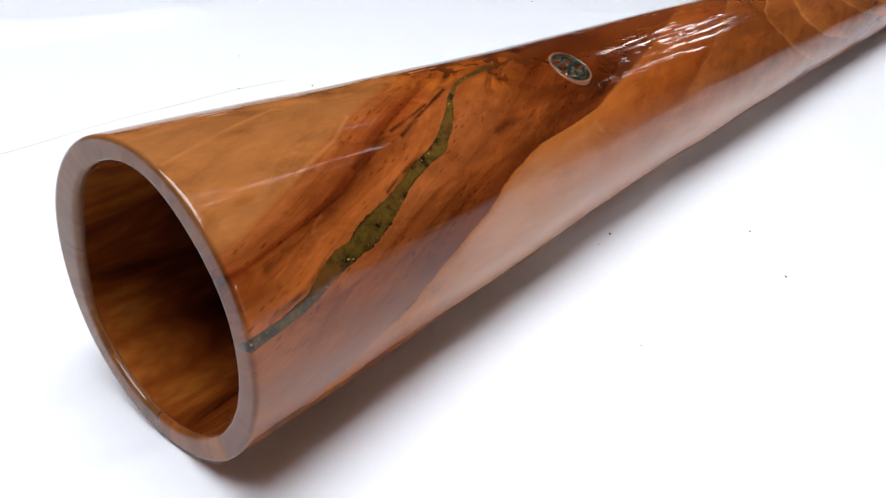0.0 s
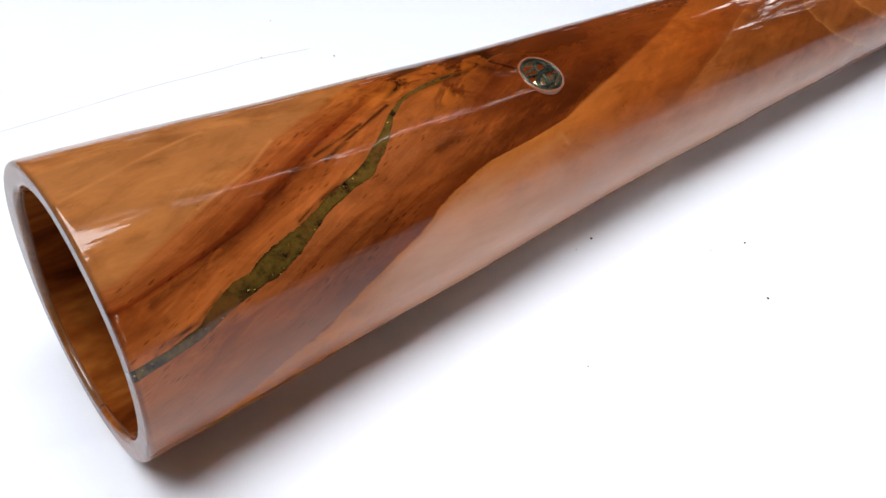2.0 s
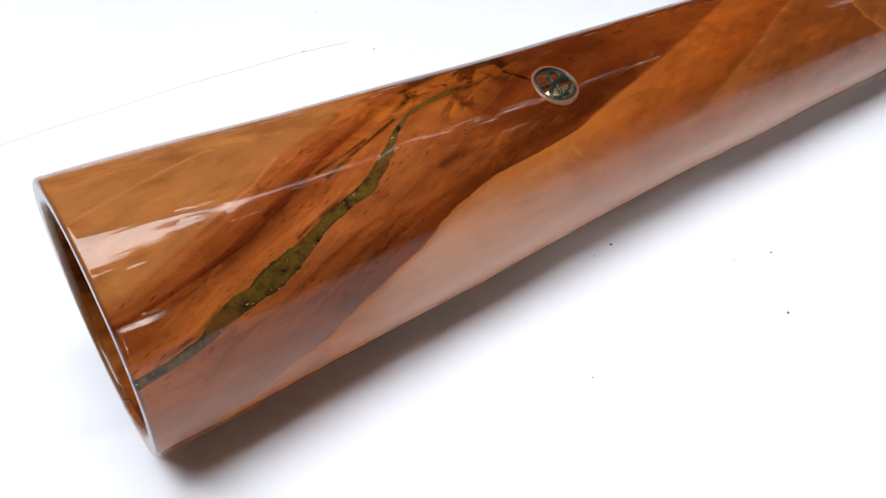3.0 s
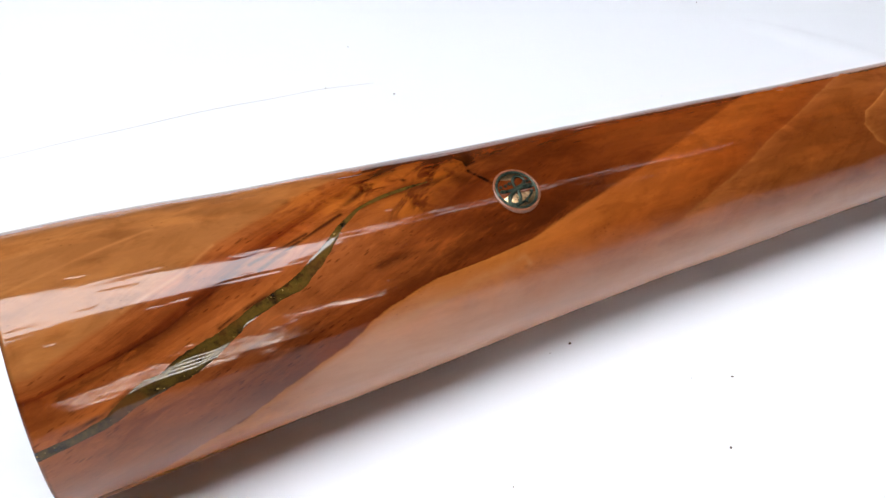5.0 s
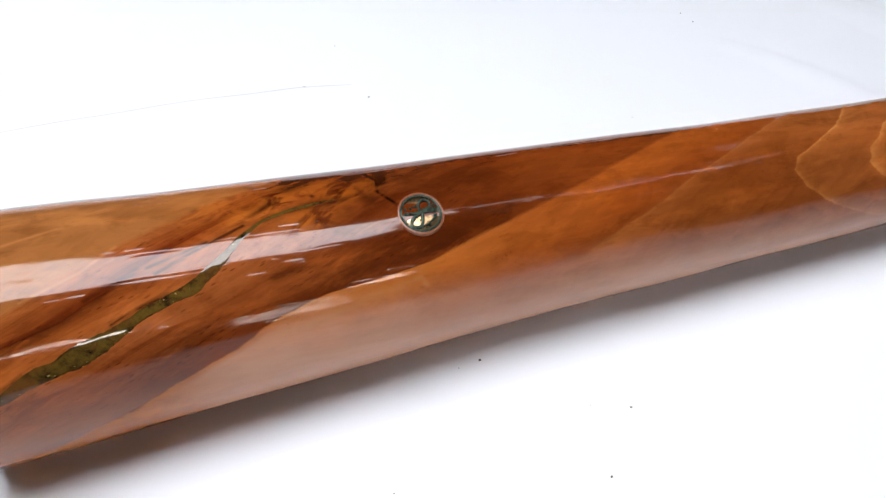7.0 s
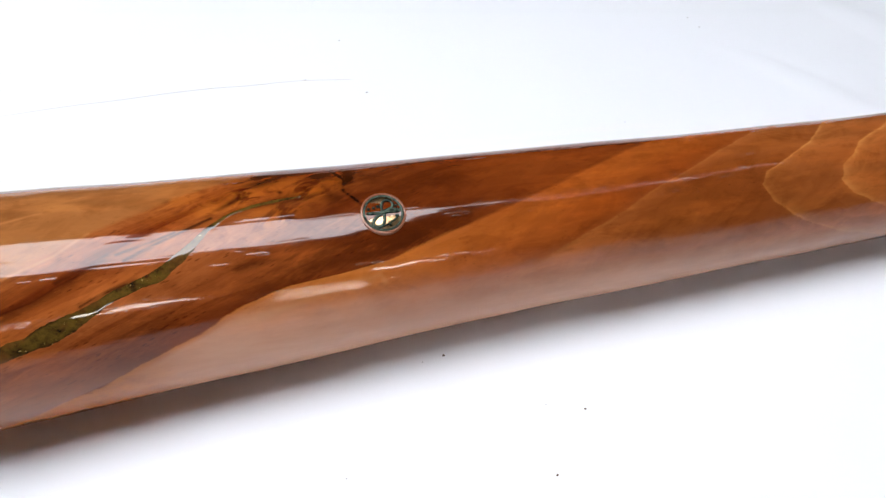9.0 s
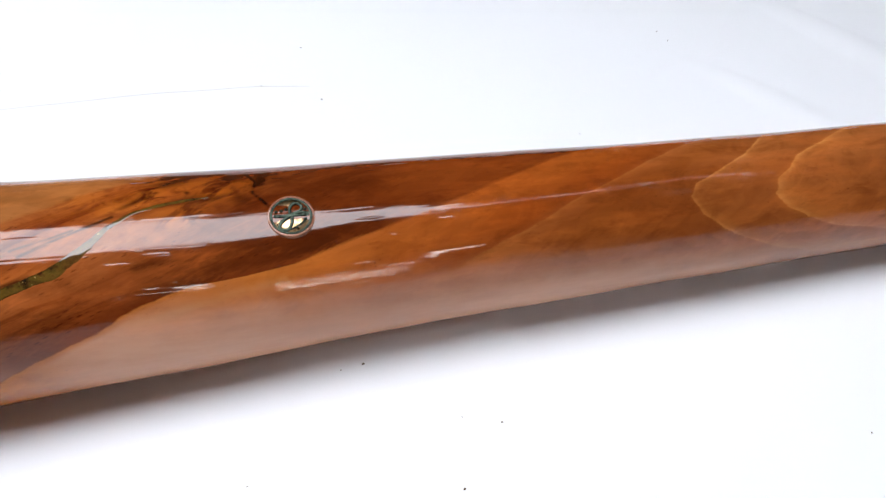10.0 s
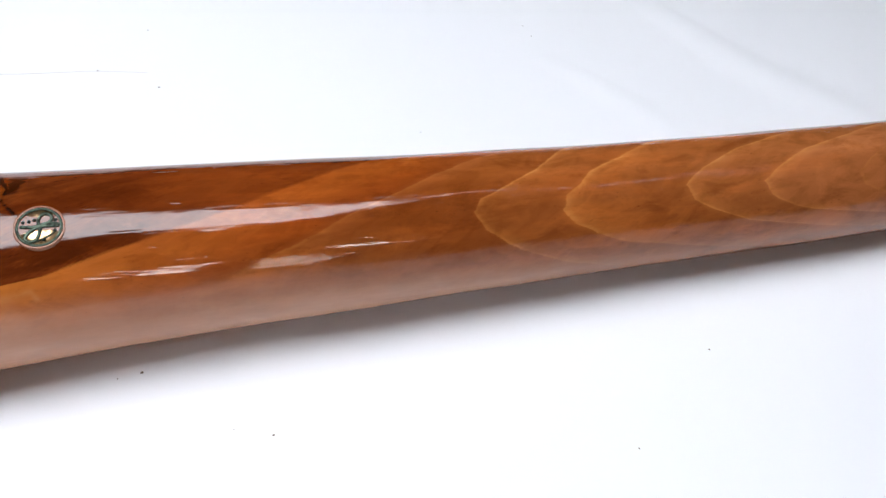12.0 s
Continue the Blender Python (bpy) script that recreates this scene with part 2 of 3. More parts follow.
    where = m.math("MULTIPLY", m.math("MULTIPLY", where, m.step(arc, 0.060, 0.048)), m.step(s, 0.003, 0.012))
    broad = m.noise(m.vec("MULTIPLY", unroll, (14.0, 70.0, 1.0)), 1.0, 2.0, 0.5)
    brush = m.noise(m.vec("MULTIPLY", unroll, (24.0, 560.0, 1.0)), 1.0, 1.0, 0.4)
    brushed = m.step(m.noise(m.vec("MULTIPLY", unroll, (22.0, 45.0, 1.0)), 1.0, 2.0), 0.44, 0.58, 0.15, 0.8)
    broad = m.math("ADD", broad, m.math("MULTIPLY", brush, brushed))
    coat = m.bump(m.math("ADD", m.math("MULTIPLY", m.math("MULTIPLY", ridge, where), 0.75), broad), 0.6, 0.00025)
    m.set(Coat_Normal=coat, Normal=m.bump(hair, 0.15, 0.0003))
    return m.mat


def resin_material():
    m = Nodes("green_resin")
    unroll = m.attribute("unroll", "Vector")
    mottled = m.noise(unroll, 170.0, 4.0, 0.65)
    colour = m.ramp(mottled, [(0.3, lin(30, 19, 8)), (0.42, lin(54, 39, 15)), (0.52, lin(76, 58, 21)), (0.62, lin(88, 66, 25)), (0.72, lin(74, 45, 18))])
    wash = m.noise(unroll, 48.0, 3.0)
    colour = m.mix(m.step(wash, 0.5, 0.66, 0.0, 0.65), colour, lin(96, 55, 24))
    chip = m.noise(unroll, 620.0, 2.0)
    colour = m.mix(m.math("MULTIPLY", m.step(chip, 0.66, 0.72), m.step(m.noise(unroll, 90.0), 0.5, 0.6)), colour, lin(160, 134, 76))
    border = m.math("ADD", m.attribute("edge"), m.math("MULTIPLY", mottled, 1.4))
    colour = m.mix(m.math("MULTIPLY", m.step(border, 1.45, 1.7), m.step(wash, 0.58, 0.42, 0.0, 0.8)), colour, lin(34, 19, 8))
    m.set(Base_Color=colour, Roughness=0.5, Specular_IOR_Level=0.0, Coat_Weight=1.0, Coat_Roughness=0.03, Normal=m.bump(mottled, 0.15, 0.0004))
    return m.mat


def metal_material(name, colour, tarnish, roughness):
    m = Nodes(name)
    v = m.coords()
    n = m.noise(v, 500.0, 4.0, 0.6)
    m.set(Base_Color=m.mix(m.step(n, 0.45, 0.7), colour, tarnish), Metallic=1.0, Roughness=m.step(n, 0.3, 0.8, roughness, roughness + 0.25), Normal=m.bump(n, 0.2, 0.0002))
    return m.mat


def plain_material(name, colour, other, scale, roughness, depth=0.0):
    m = Nodes(name)
    v = m.coords()
    n = m.noise(v, scale, 5.0, 0.6)
    m.set(Base_Color=m.mix(n, colour, other), Roughness=roughness)
    if depth:
        m.set(Normal=m.bump(m.noise(v, scale * 8.0, 4.0), 0.5, depth))
    return m.mat


def cloth_material():
    m = Nodes("white_sheet_cloth")
    v = m.coords()
    n = m.noise(v, 6.0, 4.0)
    weave = m.noise(v, 900.0, 2.0)
    m.set(Base_Color=m.mix(n, (0.745, 0.77, 0.825, 1.0), (0.775, 0.798, 0.845, 1.0)), Roughness=0.85, Specular_IOR_Level=0.2, Normal=m.bump(weave, 0.12, 0.0002))
    return m.mat


WOOD, RESIN = wood_material(), resin_material()
GOLD = metal_material("pale_gold_metal", lin(204, 168, 126), lin(110, 80, 52), 0.24)
PATINA = metal_material("dark_teal_patina", lin(66, 76, 66), lin(34, 40, 34), 0.36)
BEZEL = plain_material("pale_resin_edge", lin(150, 98, 74), lin(110, 64, 42), 500.0, 0.1)
CLOTH = cloth_material()
THREAD = plain_material("grey_thread", lin(206, 200, 198), lin(188, 180, 176), 900.0, 0.9)
CRUMB = plain_material("dark_wood_crumb", lin(58, 44, 34), lin(96, 78, 62), 800.0, 0.8)
WALL = plain_material("brown_plaster", (0.060, 0.055, 0.052, 1.0), (0.050, 0.046, 0.044, 1.0), 3.0, 0.9, 0.002)
CEIL = plain_material("brown_ceiling_boards", (0.075, 0.065, 0.058, 1.0), (0.06, 0.052, 0.046, 1.0), 3.0, 0.9, 0.002)
SHUTTER = plain_material("dark_shutter_paint", (0.05, 0.042, 0.036, 1.0), (0.04, 0.035, 0.03, 1.0), 3.0, 0.7, 0.001)
FLOOR = plain_material("grey_floor_boards", (0.2, 0.17, 0.14, 1.0), (0.15, 0.13, 0.11, 1.0), 4.0, 0.7, 0.002)
BOARD = plain_material("pale_birch_board", (0.42, 0.38, 0.34, 1.0), (0.34, 0.30, 0.26, 1.0), 5.0, 0.6, 0.001)


# ---- mesh helpers ----
def mesh_from(name, verts, faces, material, smooth=True):
    me = bpy.data.meshes.new(name)
    me.from_pydata(verts, [], faces)
    if smooth:
        me.polygons.foreach_set("use_smooth", [True] * len(me.polygons))
    me.materials.append(material)
    me.update()
    return me


def part(name, me, parent, label=""):
    ob = new(name, me)
    ob.parent = parent
    return tagged(ob, label)


def box(bm, x0, y0, z0, x1, y1, z1):
    bmesh.ops.create_cube(bm, size=1.0, matrix=Matrix.Translation(((x0 + x1) / 2, (y0 + y1) / 2, (z0 + z1) / 2)) @ Matrix.Diagonal((x1 - x0, y1 - y0, z1 - z0, 1.0)))


def boxes(name, material, *sizes):
    bm = bmesh.new()
    for size in sizes:
        box(bm, *size)
    me = bpy.data.meshes.new(name)
    bm.to_mesh(me)
    bm.free()
    me.materials.append(material)
    return me


def grid_faces(rows, cols, wrap=False):
    faces = []
    for i in range(rows - 1):
        for j in range(cols if wrap else cols - 1):
            k = (j + 1) % cols
            faces.append((i * cols + j, i * cols + k, (i + 1) * cols + k, (i + 1) * cols + j))
    return faces


# ---- the room that closes the place ----
X0, X1, Y0, Y1, LOW, TOP = -2.2, 2.6, -2.6, 2.4, -0.76, 1.66


def wall_with_openings(name, x_axis, at, a0, a1, holes, label):
    """A wall 0.15 m thick along x (or y), with square openings (from, to, sill, head) in order."""
    t0, t1 = (at - 0.15, at) if x_axis else (at, at + 0.15)
    sizes, edge = [], a0
    for (h0, h1, sill, head) in holes:
        sizes += [(edge, h0, LOW, TOP), (h0, h1, LOW, sill), (h0, h1, head, TOP)]
        edge = h1
    sizes.append((edge, a1, LOW, TOP))
    solid = [(p, t0, z0, q, t1, z1) if x_axis else (t0, p, z0, t1, q, z1) for p, q, z0, z1 in sizes if q > p]
    return tagged(new(name, boxes(name, WALL, *solid)), label, "wall", kind="structure")


tagged(new("floor", boxes("floor", FLOOR, (X0, Y0, LOW - 0.1, X1, Y1, LOW))), "grey-brown timber floor", "floor", kind="structure")
wall_with_openings("wall_north", True, Y1 + 0.15, X0, X1, [], "plain dark brown plaster wall")
wall_with_openings("wall_west", False, X0 - 0.15, Y0, Y1, [], "plain dark brown plaster wall")
wall_with_openings("wall_south", True, Y0, X0, X1, [(-0.27, 0.03, 1.28, 1.44), (0.24, 0.60, 0.42, 0.92), (0.71, 1.01, 1.28, 1.44)], "plain dark brown plaster wall with small window openings")
wall_with_openings("wall_east", False, X1, Y0, Y1, [(-0.8, 0.8, 1.0, 1.4)], "plain dark brown plaster wall with a shuttered window opening")


def shutter(name, m, wide, high, count, gap, posts):
    """A slatted shutter standing in a window opening, unseen and added to split its glints."""
    root = tagged(new(name), "added dark timber slats that split the window glints", "shutter", kind="structure")
    root.matrix_world = m
    step = high / count
    slat = boxes("slat", SHUTTER, (-wide / 2, -0.012, 0.0, wide / 2, 0.012, step - gap))
    for n in range(count):
        part("slat", slat, root).location = (0, 0, n * step)
    for x, w in posts:
        part("post", boxes("post", SHUTTER, (x - w / 2, -0.035, 0.0, x + w / 2, -0.0125, high)), root)
    return root


shutter("east_glint_slats", pose(2.66, 0.0, 1.0, 0, 0, 90), 1.6, 0.4, 2, 0.17, [(-0.7, 0.2), (-0.4, 0.3), (-0.1, 0.2), (0.15, 0.2), (0.42, 0.22), (0.69, 0.22)])
shutter("south_glint_slats", pose(0.42, -2.66, 0.42, 0, 0, 0), 0.36, 0.5, 4, 0.04, [])


def ceiling():
    """A boarded ceiling with a large roof opening, narrow towards the east, and four narrow slots."""
    holes = [
        [(-0.72, 0.77), (-0.35, 0.72), (-0.1, 0.57), (0.72, 0.0), (0.95, -0.05), (2.0, -0.118), (2.0, -0.136), (0.95, -0.070), (0.75, -0.06), (0.62, -0.35), (0.45, -0.46), (-0.3, -0.46), (-0.5, -0.56), (-0.72, -0.56)],
        [(1.86, 0.78), (2.06, 0.78), (2.06, 0.83), (1.86, 0.83)],
        [(1.86, 0.92), (2.06, 0.92), (2.06, 0.95), (1.86, 0.95)],
        [(1.42, -0.70), (1.64, -0.70), (1.64, -0.66), (1.42, -0.66)],
        [(1.42, -0.59), (1.64, -0.59), (1.64, -0.565), (1.42, -0.565)],
    ]
    bm = bmesh.new()
    rings = [((X0 - 0.15, Y0 - 0.15), (X1 + 0.15, Y0 - 0.15), (X1 + 0.15, Y1 + 0.15), (X0 - 0.15, Y1 + 0.15))] + holes
    edges = []
    for points in rings:
        ring = [bm.verts.new((x, y, TOP)) for x, y in points]
        edges += [bm.edges.new((ring[i], ring[(i + 1) % len(ring)])) for i in range(len(ring))]
    bmesh.ops.triangle_fill(bm, edges=edges, use_beauty=True)

    def within(c, loop):
        pairs = zip(loop, loop[1:] + loop[:1])
        return sum((a[1] > c.y) != (b[1] > c.y) and c.x < (b[0] - a[0]) * (c.y - a[1]) / (b[1] - a[1]) + a[0] for a, b in pairs) % 2 == 1

    bad = [f for f in bm.faces if any(within(f.calc_center_median(), loop) for loop in holes)]
    bmesh.ops.delete(bm, geom=bad, context="FACES_ONLY")
    made = bmesh.ops.extrude_face_region(bm, geom=bm.faces[:])
    bmesh.ops.translate(bm, vec=(0, 0, 0.08), verts=[v for v in made["geom"] if isinstance(v, bmesh.types.BMVert)])
    bmesh.ops.recalc_face_normals(bm, faces=bm.faces[:])
    me = bpy.data.meshes.new("ceiling")
    bm.to_mesh(me)
    bm.free()
    me.materials.append(CEIL)
    return tagged(new("ceiling", me), "dark boarded ceiling with one large roof opening and narrow slots", "ceiling", kind="structure")


ceiling()


# ---- the white sheet ----
def line_distance(x, y, points):
    best = np.full(x.shape, 9.0)
    for (ax, ay), (bx, by) in zip(points, points[1:]):
        dx, dy = bx - ax, by - ay
        t = np.clip(((x - ax) * dx + (y - ay) * dy) / (dx * dx + dy * dy), 0, 1)
        best = np.minimum(best, np.hypot(x - ax - t * dx, y - ay - t * dy))
    return best


FOLDS = [  # height, half width, line
    (0.0045, 0.024, [(0.69, 0.42), (0.717, 0.35), (0.737, 0.292), (0.755, 0.235), (0.785, 0.18), (0.81, 0.13)]),
    (0.003, 0.016, [(0.575, 0.27), (0.598, 0.236), (0.618, 0.194), (0.632, 0.15)]),
    (0.012, 0.060, [(-0.30, 0.44), (-0.05, 0.50), (0.12, 0.60), (0.22, 0.75)]),
    (0.007, 0.035, [(-0.20, 0.235), (-0.02, 0.245), (0.08, 0.262)]),
    (0.010, 0.025, [(0.02, 0.62), (0.15, 0.53), (0.27, 0.485)]),
    (0.004, 0.010, [(-0.16, 0.10), (-0.05, 0.068), (-0.008, 0.052)]),
    (0.003, 0.010, [(-0.20, 0.16), (-0.10, 0.125), (-0.03, 0.10)]),
    (0.0006, 0.003, [(0.20, 0.020), (0.222, 0.027), (0.235, 0.030)]),
]


def sheet_height(x, y):
    z = np.zeros_like(x)
    for high, wide, line in FOLDS:
        z += high * np.exp(-((line_distance(x, y, line) / wide) ** 2))
    away = np.clip((np.abs(y - 0.05) - 0.12) / 0.2, 0, 1)
    z += away * 0.0022 * (np.sin(5.1 * x + 2.3 * y + 0.6) + np.sin(-3.7 * x + 6.1 * y) + 0.6 * np.sin(11.0 * x - 7.0 * y + 1.0))
    return np.maximum(z, bedding(x, y))


def sheet():
    def axis(a, b, lo, hi, fine, coarse):
        return np.concatenate([np.linspace(a, lo, coarse, endpoint=False), np.linspace(lo, hi, fine, endpoint=False), np.linspace(hi, b, coarse)])

    xs, ys = axis(-1.0, 2.1, -0.25, 1.2, 360, 24), np.concatenate([np.linspace(a, b, n, endpoint=False) for a, b, n in ((-1.5, -0.25, 40), (-0.25, 0.75, 300), (0.75, 1.301, 24))])
    x, y = np.meshgrid(xs, ys, indexing="ij")
    verts = np.stack([x, y, sheet_height(x, y)], -1).reshape(-1, 3).tolist()
    me = mesh_from("sheet", verts, grid_faces(len(xs), len(ys)), CLOTH)
    ob = tagged(new("bed_sheet", me), "white cotton sheet with soft folds lying under the didgeridoo", "sheet")
    thick = ob.modifiers.new("thickness", "SOLIDIFY")
    thick.thickness, thick.offset = 0.0008, 1.0
    return ob


def table():
    """The plain board table that carries the sheet."""
    root = tagged(new("table"), "large pale birch table under the white sheet", "table")
    root.location = (0.55, -0.13, LOW)
    top = -LOW - 0.006
    part("tabletop", boxes("tabletop", BOARD, (-1.6, -1.41, top - 0.04, 1.6, 1.41, top)), root)
    leg = boxes("leg", BOARD, (-0.04, -0.04, 0.0, 0.04, 0.04, top - 0.04))
    for x in (-1.4, 1.4):
        for y in (-1.3, 1.3):
            part("leg", leg, root).location = (x, y, 0)
    return root


table()

# ---- the didgeridoo ----
STATIONS = [  # along, across, height of the bore's middle, outer radius
    (-0.0136, 0.0623, 0.0602, 0.0564),
    (0.0340, 0.0641, 0.0558, 0.0555),
    (0.0815, 0.0633, 0.0530, 0.0532),
    (0.1358, 0.0610, 0.0511, 0.0510),
    (0.1901, 0.0584, 0.0500, 0.0487),
    (0.2445, 0.0552, 0.0496, 0.0463),
    (0.3056, 0.0513, 0.0492, 0.0444),
    (0.3735, 0.0470, 0.0483, 0.0423),
    (0.4414, 0.0429, 0.0468, 0.0405),
    (0.5161, 0.0392, 0.0450, 0.0390),
    (0.5975, 0.0355, 0.0428, 0.0386),
    (0.6790, 0.0325, 0.0408, 0.0383),
    (0.8200, 0.0286, 0.0378, 0.0372),
    (1.0200, 0.0244, 0.0340, 0.0338),
    (1.2400, 0.0205, 0.0295, 0.0292),
]
RIM_X, WALL_THICK, LENGTH = -0.0049, 0.0092, 1.235
BED = 0.0004


def spline(knots, values, at):
    """Natural cubic through the knots, for a table of values."""
    knots, values, at = np.array(knots), np.array(values), np.atleast_1d(at)
    k, h = len(knots), np.diff(knots)
    m, b = np.eye(k), np.zeros((k, values.shape[1]))
    for i in range(1, k - 1):
        m[i, i - 1 : i + 2] = h[i - 1], 2 * (h[i - 1] + h[i]), h[i]
        b[i] = 6 * ((values[i + 1] - values[i]) / h[i] - (values[i] - values[i - 1]) / h[i - 1])
    d = np.linalg.solve(m, b)
    j = np.clip(np.searchsorted(knots, at) - 1, 0, k - 2)
    u = ((knots[j + 1] - at) / h[j])[:, None]
    v, q = 1 - u, (h[j] ** 2 / 6)[:, None]
    return u * values[j] + v * values[j + 1] + (u**3 - u) * q * d[j] + (v**3 - v) * q * d[j + 1]


def bore(s):
    """Across, height and outer radius of the tube s metres from its bell."""
    c = spline([r[0] for r in STATIONS], [r[1:] for r in STATIONS], np.asarray(s, float).ravel() + RIM_X)
    c[:, 1] = np.maximum(c[:, 1], c[:, 2]) + BED
    return c


def surface(s, phi, off=0.0):
    """Points on the tube: s metres from the bell, phi degrees from the top towards -y, off metres proud."""
    s, phi, off = np.broadcast_arrays(np.asarray(s, float), np.asarray(phi, float), np.asarray(off, float))
    c = bore(s).reshape(*s.shape, 3)
    a = np.radians(phi)
    wave = 0.00018 * np.sin(3 * a + 17 * s) + 0.00014 * np.sin(5 * a - 31 * s + 1.0) + 0.00012 * np.sin(2 * a + 63 * s) + 0.00008 * np.sin(8 * a + 44 * s)
    r = c[..., 2] + wave + off
    dy, dz = -np.sin(a) * r, np.cos(a) * r
    fade = np.clip(1 - s / 0.12, 0, 1) ** 2
    x = s + RIM_X + fade * (-0.0106 * dy + 0.0753 * dz)
    return np.stack([x, c[..., 0] + dy, c[..., 1] + dz], -1)


def bedding(x, y):
    """Height of the cloth that is bunched up round the underside of the thin end of the tube."""
    across, middle, radius = (c.reshape(x.shape) for c in bore(np.clip(x - RIM_X, 0, LENGTH)).T)
    d = y - across
    near = np.interp(x, [0.30, 0.335], [0.52, 0.32]) * radius
    held = np.clip(d, -near, 0.5 * radius)
    high = middle - np.sqrt(radius**2 - held**2) - 0.0006
    high = high * np.exp(-((np.maximum(-near - d, 0) / np.interp(x, [0.30, 0.335], [0.015, 0.017])) ** 2)) * np.exp(-((np.maximum(d - 0.5 * radius, 0) / 0.02) ** 2))
    return high * np.interp(x, [0.11, 0.20, 0.30, 0.34], [0.0, 0.75, 0.88, 1.0]) * (x < LENGTH)


sheet()

# growth lines: distance from the bell as a function of the angle from the top
SAP_EDGE = [(-180, 0.36), (-60, 0.20), (-30, 0.165), (4, 0.101), (15, 0.076), (22, 0.062), (34, 0.037), (44, 0.011), (60, -0.03), (180, -0.30)]
FIRST_GROWTH = [(-180, 0.42), (-60, 0.235), (-8, 0.148), (4, 0.128), (18, 0.099), (28, 0.0785), (36, 0.066), (44, 0.0486), (48, 0.031), (54, 0.002), (70, -0.02), (180, -0.25)]
VEIN_GROWTH = [(-180, 0.46), (-60, 0.262), (-20, 0.205), (5, 0.168), (7, 0.147), (12, 0.136), (20, 0.1245), (28, 0.1176), (33, 0.1105), (40, 0.101), (46, 0.083), (52, 0.0695), (59, 0.0525), (66, 0.034), (71, 0.022), (74, 0.0), (90, -0.01), (180, -0.20)]
HEART_EDGE = [(-180, 0.62), (-60, 0.425), (-23, 0.373), (-5, 0.344), (15, 0.304), (30, 0.265), (41, 0.232), (50, 0.205), (53, 0.182), (55, 0.156), (61, 0.135), (65, 0.126), (73, 0.113), (80, 0.096), (86, 0.083), (92, 0.071), (99, 0.053), (110, 0.034), (121, 0.018), (132, 0.0), (180, -0.08)]
STEM_GROWTH = [(-180, 0.70), (-60, 0.50), (-23, 0.44), (-2, 0.409), (18, 0.3745), (32, 0.346), (43, 0.33), (54, 0.3037), (65, 0.284), (71, 0.268), (80, 0.262), (95, 0.275), (120, 0.33), (180, 0.45)]
FIRST_CHEVRON = [(-180, 0.80), (-60, 0.53), (-39, 0.50), (-23, 0.482), (7, 0.455), (21, 0.4325), (28.5, 0.419), (38, 0.413), (52, 0.4185), (72, 0.44), (88, 0.466), (120, 0.53), (180, 0.66)]
SECOND_CHEVRON = [(-180, 0.88), (-60, 0.595), (-32, 0.552), (-4, 0.512), (11, 0.489), (30, 0.4704), (43, 0.465), (55, 0.471), (66, 0.485), (76, 0.5035), (94, 0.562), (120, 0.64), (180, 0.75)]
THIRD_CHEVRON = [(-180, 0.98), (-60, 0.70), (-18, 0.628), (1, 0.586), (17, 0.5595), (32, 0.545), (46, 0.549), (56, 0.5605), (69, 0.5856), (79, 0.62), (110, 0.73), (180, 0.85)]
FOURTH_CHEVRON = [(-180, 1.05), (-60, 0.79), (-8, 0.677), (7, 0.636), (24, 0.61), (36, 0.598), (49, 0.601), (60, 0.617), (66, 0.632), (100, 0.77), (180, 0.93)]
RINGS = [SAP_EDGE, FIRST_GROWTH, VEIN_GROWTH, HEART_EDGE, STEM_GROWTH, FIRST_CHEVRON, SECOND_CHEVRON, THIRD_CHEVRON, FOURTH_CHEVRON]
VEIN = [  # distance from the bell, angle, half width in metres
    (-0.0012, 74.4, 0.0024), (0.010, 73.0, 0.0022), (0.022, 70.6, 0.0026), (0.034, 64.5, 0.0042), (0.045, 61.8, 0.0046), (0.053, 59.2, 0.0058), (0.062, 56.0, 0.0050),
    (0.070, 52.4, 0.0032), (0.082, 46.2, 0.0028), (0.092, 43.0, 0.0026), (0.102, 39.6, 0.0034), (0.1105, 33.2, 0.0032), (0.1175, 27.4, 0.0022), (0.1245, 20.0, 0.0014),
    (0.1355, 12.0, 0.0009), (0.147, 8.0, 0.0011), (0.158, 6.0, 0.0012), (0.170, 4.6, 0.0004),
]
DISC_S, DISC_PHI, DISC_R = 0.2062, 22.4, 0.0103


def ring_value(s, phi):
    lines = [np.interp(phi, *np.array(line).T) for line in RINGS]
    lines = [lines[0] - 0.09] + lines + [lines[-1] + 0.07 * n for n in range(1, 6)]
    g = np.full(s.shape, -1.0)
    for n, (a, b) in enumerate(zip(lines, lines[1:])):
        t = np.clip((s - a) / np.maximum(b - a, 1e-4), 0, 1)
        g = np.where(s >= a, n - 1 + t, g)
    return g


def blob(s, arc, at, angle, long, wide, slope=0.0):
    """A soft lens-shaped patch round a place on the unrolled tube."""
    a0 = np.radians(angle) * np.interp(at, [r[0] for r in STATIONS], [r[3] for r in STATIONS])
    u, v = s - at, arc - a0
    c, t = np.cos(slope), np.sin(slope)
    p, q = (u * c + v * t) / long, (-u * t + v * c) / wide
    return np.exp(-(p * p + q * q))


def stroke(s, arc, line, wide):
    rad = lambda at: np.interp(at, [r[0] for r in STATIONS], [r[3] for r in STATIONS])
    d = line_distance(s, arc, [(at, np.radians(ang) * rad(at)) for at, ang in line])
    return np.exp(-((d / wide) ** 2))


def set_attribute(me, name, kind, values):
    a = me.attributes.new(name, kind, "POINT")
    a.data.foreach_set("vector" if kind == "FLOAT_VECTOR" else "value", np.ascontiguousarray(values, dtype=np.float32).ravel())


